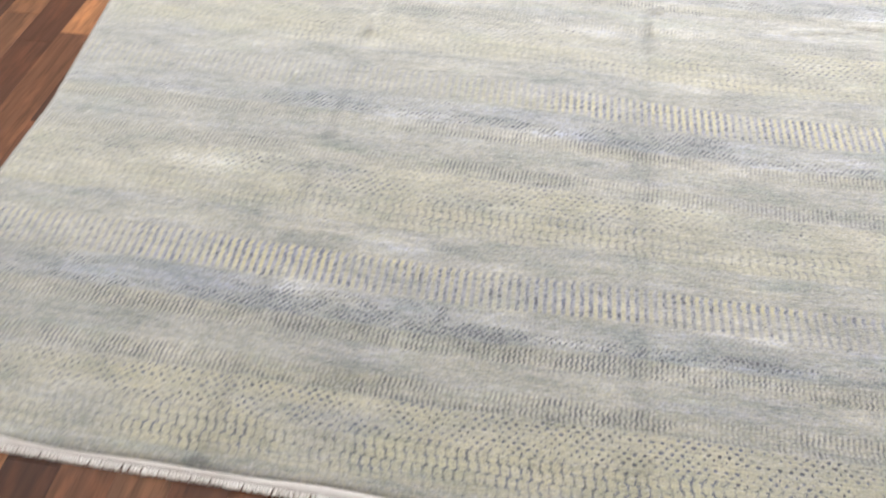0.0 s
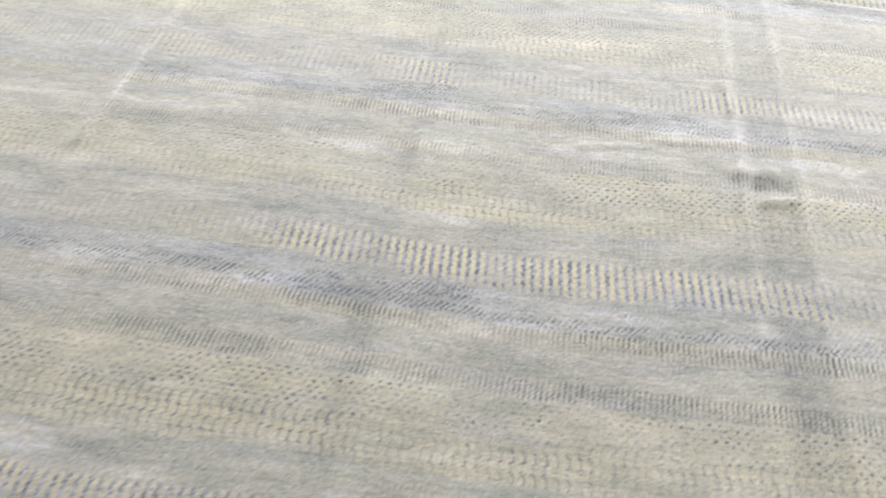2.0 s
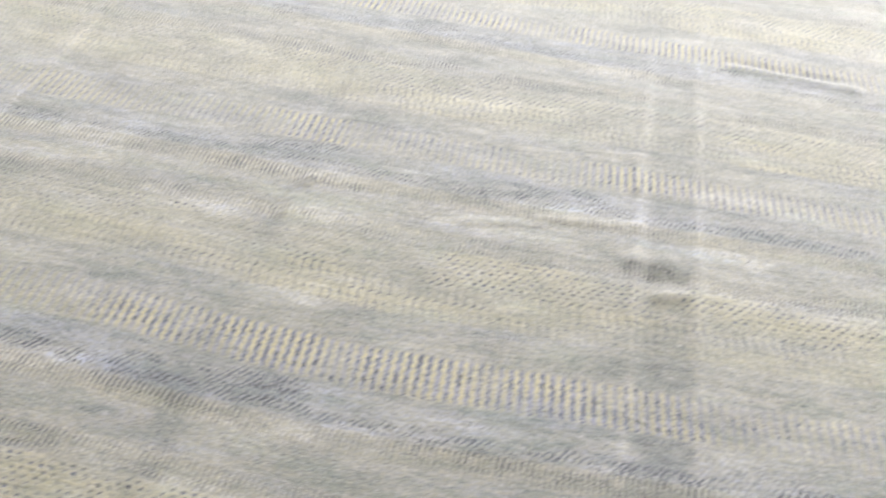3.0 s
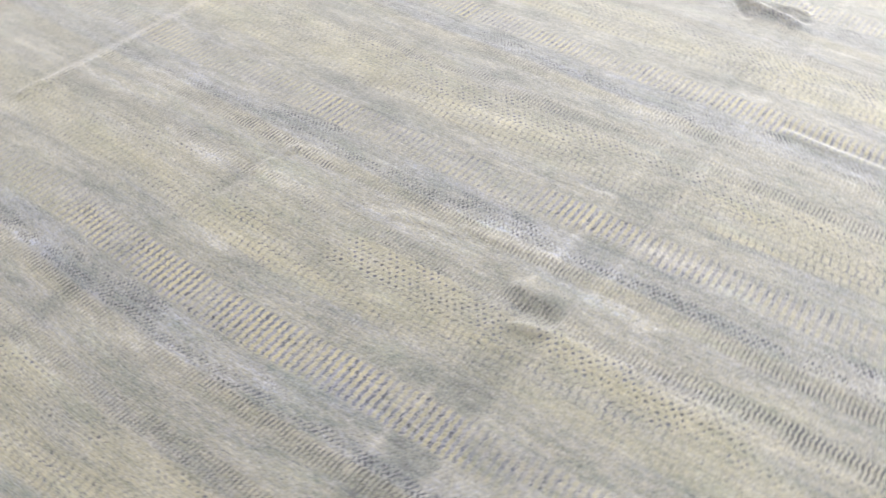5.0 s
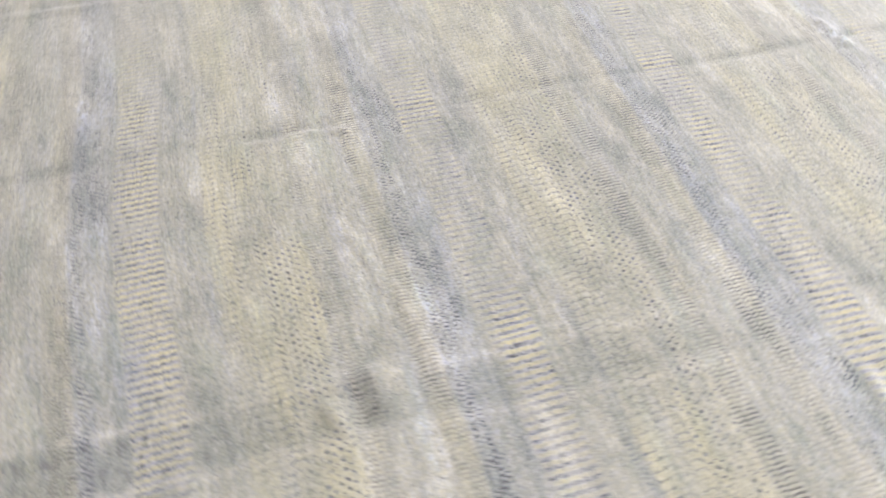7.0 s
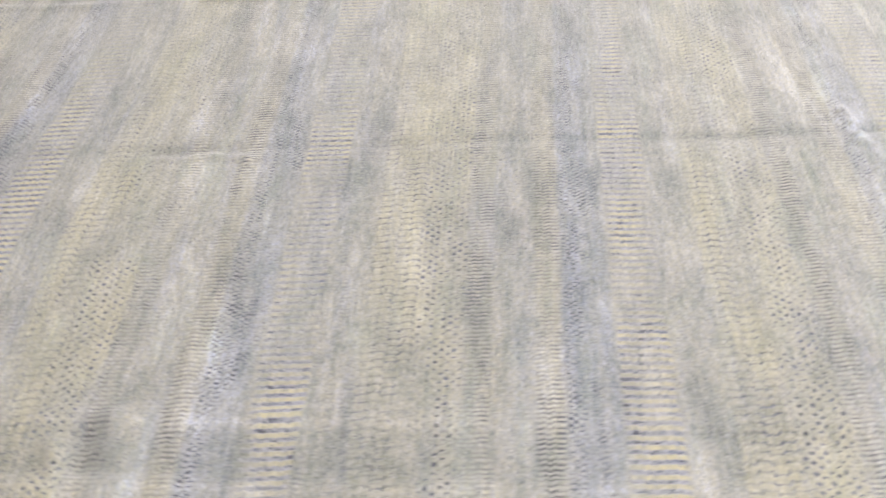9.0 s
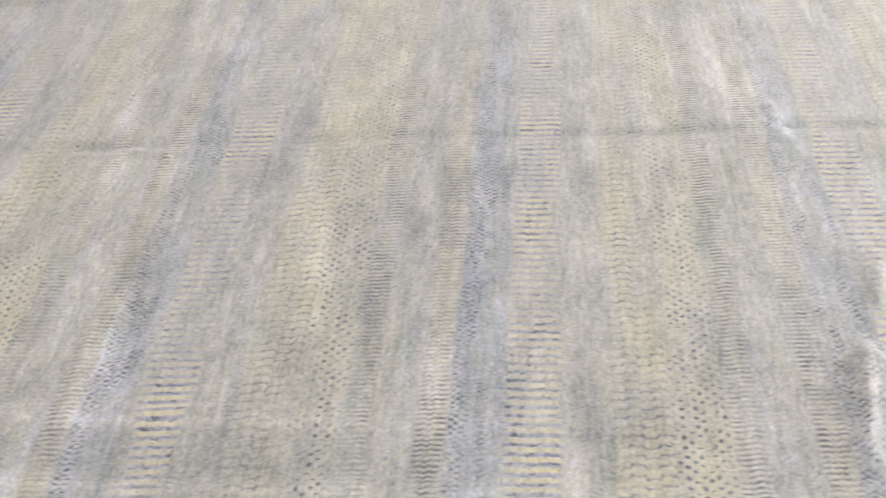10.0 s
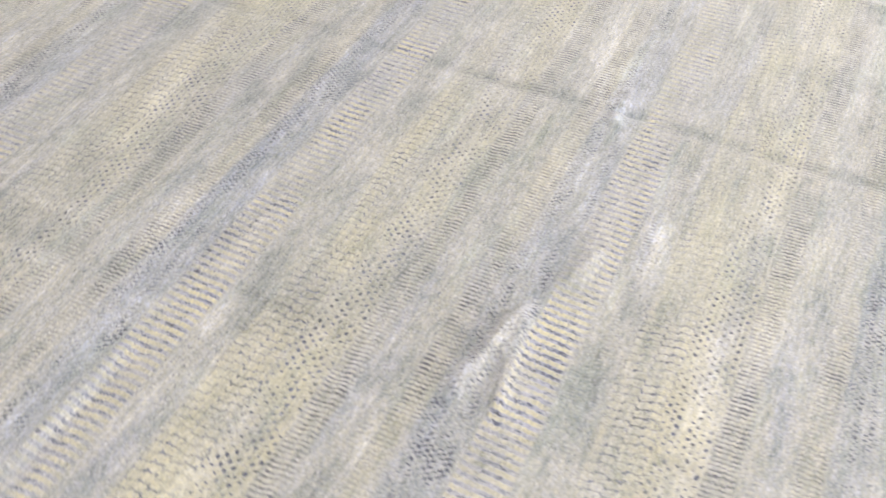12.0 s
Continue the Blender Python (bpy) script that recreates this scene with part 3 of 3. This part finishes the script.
    blue = np.maximum(blue, 0.75 * np.clip((py - 2.385) / 0.02, 0, 1) * np.clip((2.475 - py) / 0.02, 0, 1) * np.clip((px - 1.1) / 0.4, 0, 1) * rough)
    pale = np.maximum(pale, spots(PALE, 0.14, 0.030))
    bold = np.clip(bold + 0.35 * spots(DARK, 0.085, 0.03) + 0.25 * spots(BLUE, 0.12, 0.03), 0, 1.1)
    # the shade of the folds, painted as patchy darker grey wool
    fold_patches = np.clip(2.0 * sampled(grid_noise((4, 120), 33), px, py * 16.0) - 0.35, 0, 1.3)
    fold_shade = 1.15 * ridge(px - 1.538, 0.024) + 0.9 * ridge(px - 0.755, 0.020) * (py < 1.40) + 1.05 * np.clip(1.5 * ridge(px - 2.390 - 0.028 * (py - 1.2), 0.042), 0, 0.8) + 0.5 * ridge(px - 3.16, 0.03)
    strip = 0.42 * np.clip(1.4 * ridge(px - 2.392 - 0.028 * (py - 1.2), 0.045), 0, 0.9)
    fold_shade = fold_shade * np.where(px > 2.2, np.clip((2.5 - py) / 0.5, 0.2, 1), 1.0)
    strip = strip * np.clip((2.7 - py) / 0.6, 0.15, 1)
    grey = np.clip(grey + (fold_shade * fold_patches + strip) * rough * 0.9, 0, 1)
    # bright sheen along the crests of the folds, painted as paler wool
    crest_sheen = 0.42 * ridge(px - 2.325 - 0.027 * (py - 1.2), 0.010) + 0.45 * ridge(px - 2.455 - 0.030 * (py - 1.2), 0.010) + 0.55 * ridge(px - 0.765, 0.009) * np.clip((py - 1.25) / 0.3, 0, 1)
    # lit crests of the puckers and the star, painted pale as well
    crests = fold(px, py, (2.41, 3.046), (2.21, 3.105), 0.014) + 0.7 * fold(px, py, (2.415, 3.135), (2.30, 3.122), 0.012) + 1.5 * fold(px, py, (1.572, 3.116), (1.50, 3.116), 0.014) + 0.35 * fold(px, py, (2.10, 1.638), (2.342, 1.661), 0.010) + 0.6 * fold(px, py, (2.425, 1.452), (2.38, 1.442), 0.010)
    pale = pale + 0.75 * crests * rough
    crest_sheen = crest_sheen * np.where(px > 2.2, np.clip((2.7 - py) / 0.5, 0.2, 1), 1.0)
    pale = pale + 1.3 * crest_sheen * np.clip(1.8 * sampled(grid_noise((4, 90), 34), px, py * 12.0) - 0.2, 0, 1.2)
    grey = grey * (1 - np.clip(crest_sheen, 0, 1))
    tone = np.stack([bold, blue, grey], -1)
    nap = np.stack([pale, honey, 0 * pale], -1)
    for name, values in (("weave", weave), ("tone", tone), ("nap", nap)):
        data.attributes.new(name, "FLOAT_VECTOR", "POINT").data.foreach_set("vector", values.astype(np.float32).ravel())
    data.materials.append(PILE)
    ob = new("woven_field", data)
    ob.parent = rug
    return ob


build_pile()


def flat_strip(x0, x1, y0, y1, high, cells, wobble, seed):
    """A low woven strip along x with an uneven edge."""
    rnd = random.Random(seed)
    bm = bmesh.new()
    prev = None
    for k in range(cells + 1):
        x = x0 + (x1 - x0) * k / cells
        a, b = y0 + rnd.uniform(-wobble, wobble), y1
        ring = [bm.verts.new(p) for p in ((x, a, 0.001), (x, a + 0.002, high * 0.7), (x, (a + b) / 2, high + rnd.uniform(-0.0006, 0.0006)), (x, b, high), (x, b, 0.001))]
        if prev:
            for j in range(4):
                bm.faces.new((prev[j], ring[j], ring[j + 1], prev[j + 1]))
        prev = ring
    for f in bm.faces:
        f.smooth = True
    return bm


def knots():
    """A row of small cotton knots with gaps between them, below the end band."""
    rnd = random.Random(15)
    bm = bmesh.new()
    x = 0.004
    while x < WIDE - 0.004:
        w, deep = rnd.uniform(0.0030, 0.0046), rnd.uniform(0.011, 0.015)
        y0, lean = -0.0135, rnd.uniform(-0.002, 0.002)
        rings = []
        for f, size in ((0.0, 1.0), (0.40, 1.05), (0.80, 1.0), (1.0, 0.6)):
            y = y0 - deep * f
            rings.append([bm.verts.new((x + lean * f + w * size * math.cos(a), y, 0.0035 + 0.0030 * size * math.sin(a))) for a in (0, 1.05, 2.09, 3.14, 4.19, 5.24)])
        for a, b in zip(rings, rings[1:]):
            for k in range(6):
                bm.faces.new((a[k], a[(k + 1) % 6], b[(k + 1) % 6], b[k])).smooth = True
        bm.faces.new(rings[-1])
        x += w * 2 + rnd.choice((-0.0022, -0.0018, -0.0014, -0.0005, 0.0016))
    return bm


def tufts():
    """Short cut ends of the warps along the end band."""
    rnd = random.Random(8)
    bm = bmesh.new()
    x = 0.002
    while x < WIDE - 0.004:
        for _ in range(2):
            h, w = rnd.uniform(0.001, 0.005), rnd.uniform(0.0007, 0.0012)
            lean = rnd.uniform(-0.004, 0.004)
            xx = x + rnd.uniform(-0.002, 0.002)
            p = [(xx - w, -0.024, 0.0015), (xx + w, -0.024, 0.0015), (xx, -0.024, 0.0045), (xx + lean, -0.025 - h, 0.0012)]
            q = [bm.verts.new(c) for c in p]
            for tri_ids in ((0, 1, 3), (1, 2, 3), (2, 0, 3)):
                bm.faces.new([q[i] for i in tri_ids])
        x += 0.0042
    return bm


def edge_cord(x):
    """The wool-wrapped cord along a long edge."""
    bm = bmesh.new()
    prev = None
    for k in range(266):
        y = 0.002 + (LONG - 0.004) * k / 265
        r = 0.0055 + 0.0005 * math.sin(k * 1.9)
        ring = [bm.verts.new((x + (float(edge_x(y)) if x < 1 else 0.0) + r * math.cos(a), y, 0.0065 + r * math.sin(a))) for a in (0, 1.05, 2.09, 3.14, 4.19, 5.24)]
        if prev:
            for j in range(6):
                bm.faces.new((prev[j], prev[(j + 1) % 6], ring[(j + 1) % 6], ring[j])).smooth = True
        prev = ring
    return bm


# the two short ends and the two long edges
for turn in (Matrix.Identity(4), pose(WIDE, LONG, 0, 0, 0, 180)):
    band = part("end_band", flat_strip(0.0, WIDE, -0.015, 0.004, 0.0085, 760, 0.0010, 4), COTTON, rug, "white cotton flat-woven end band")
    row = tagged(part("warp_fringe", knots(), COTTON, rug, "row of white cotton warp knots"), kind="stuff")
    hair = tagged(part("fringe", tufts(), COTTON, rug, "short frayed white warp ends"), kind="stuff")
    for piece in (band, row, hair):
        piece.matrix_local = turn
for x in (-0.001, WIDE + 0.001):
    part("selvedge", edge_cord(x), SELVEDGE, rug, "wrapped wool edge")

# ---- floor planks: 11 cm strips that run along y ----
rnd = random.Random(12)
PLANK_W, GAP = 0.1075, 0.0004
# tones of the strips beside the rug: across, below y, how light
TONES = ((-0.084, 1.26, 0.66), (-0.192, 2.0, 0.30), (-0.299, 2.0, 0.74), (0.346, 0.1, 0.97), (0.454, 0.1, 0.10), (0.561, 0.1, 0.62), (0.669, 0.1, 0.74), (0.776, 0.1, 0.34), (0.884, 0.1, 0.52))


def plank_mesh(length):
    bm = bmesh.new()
    w, h, c = PLANK_W / 2 - GAP / 2, 0.012, 0.0005
    ring = ((-w, -h), (-w, -c), (-w + c, 0), (w - c, 0), (w, -c), (w, -h))
    a = [bm.verts.new((x, 0.0006, z)) for x, z in ring]
    b = [bm.verts.new((x, length - 0.0006, z)) for x, z in ring]
    for j in range(5):
        bm.faces.new((a[j], a[j + 1], b[j + 1], b[j]))
    bm.faces.new(a), bm.faces.new(b[::-1])
    bmesh.ops.recalc_face_normals(bm, faces=bm.faces)
    data = bpy.data.meshes.new("plank")
    bm.to_mesh(data)
    bm.free()
    data.materials.append(PLANK)
    return data


LENGTHS = (0.45, 0.60, 0.75, 0.90)
MESHES = {a: plank_mesh(a) for a in LENGTHS}
far_verts, far_faces = [], []
for col in range(round((X1 - X0) / PLANK_W)):
    x = X0 + PLANK_W * (col + 0.5)
    y = Y0 - rnd.uniform(0, 0.8)
    if abs(x + 0.084) < 0.03:
        y = 1.268 - 0.9 * 5 - 0.45
        marks = [0.9] * 5 + [0.45]
    else:
        marks = []
    while y < Y1:
        size = marks.pop() if marks else rnd.choice(LENGTHS)
        near = -1.3 < x < 1.7 and y < 2.6 and y + size > -1.4 and (x < 0.1 or y < 0.1)
        if y + size > Y0 + 0.02:
            if near:
                piece = new("plank", MESHES[size])
                piece.location = (x, y, 0)
                shade = 1.0 if abs(x + 0.084) < 0.03 and y > 1.2 else rnd.random() ** 1.2
                shade = next((tone for across, below, tone in TONES if abs(x - across) < 0.03 and y < below and shade < 1), shade)
                piece.color = (shade, shade, shade, 1)
                piece.parent = floor
            else:
                k = len(far_verts)
                w = PLANK_W / 2 - GAP / 2
                low, top = max(y, Y0) + 0.0006, min(y + size, Y1) - 0.0006
                far_verts += [(x + a, b, c) for c in (-0.012, 0.0) for a, b in ((-w, low), (w, low), (w, top), (-w, top))]
                far_faces += [tuple(k + j for j in f) for f in ((4, 5, 6, 7), (0, 1, 5, 4), (1, 2, 6, 5), (2, 3, 7, 6), (3, 0, 4, 7))]
        y += size
data = bpy.data.meshes.new("planks")
data.from_pydata(far_verts, [], far_faces)
data.materials.append(PLANK_FAR)
far = new("planks", data)
far.parent = floor
tagged(far, "mixed brown laminate strips", kind="stuff")
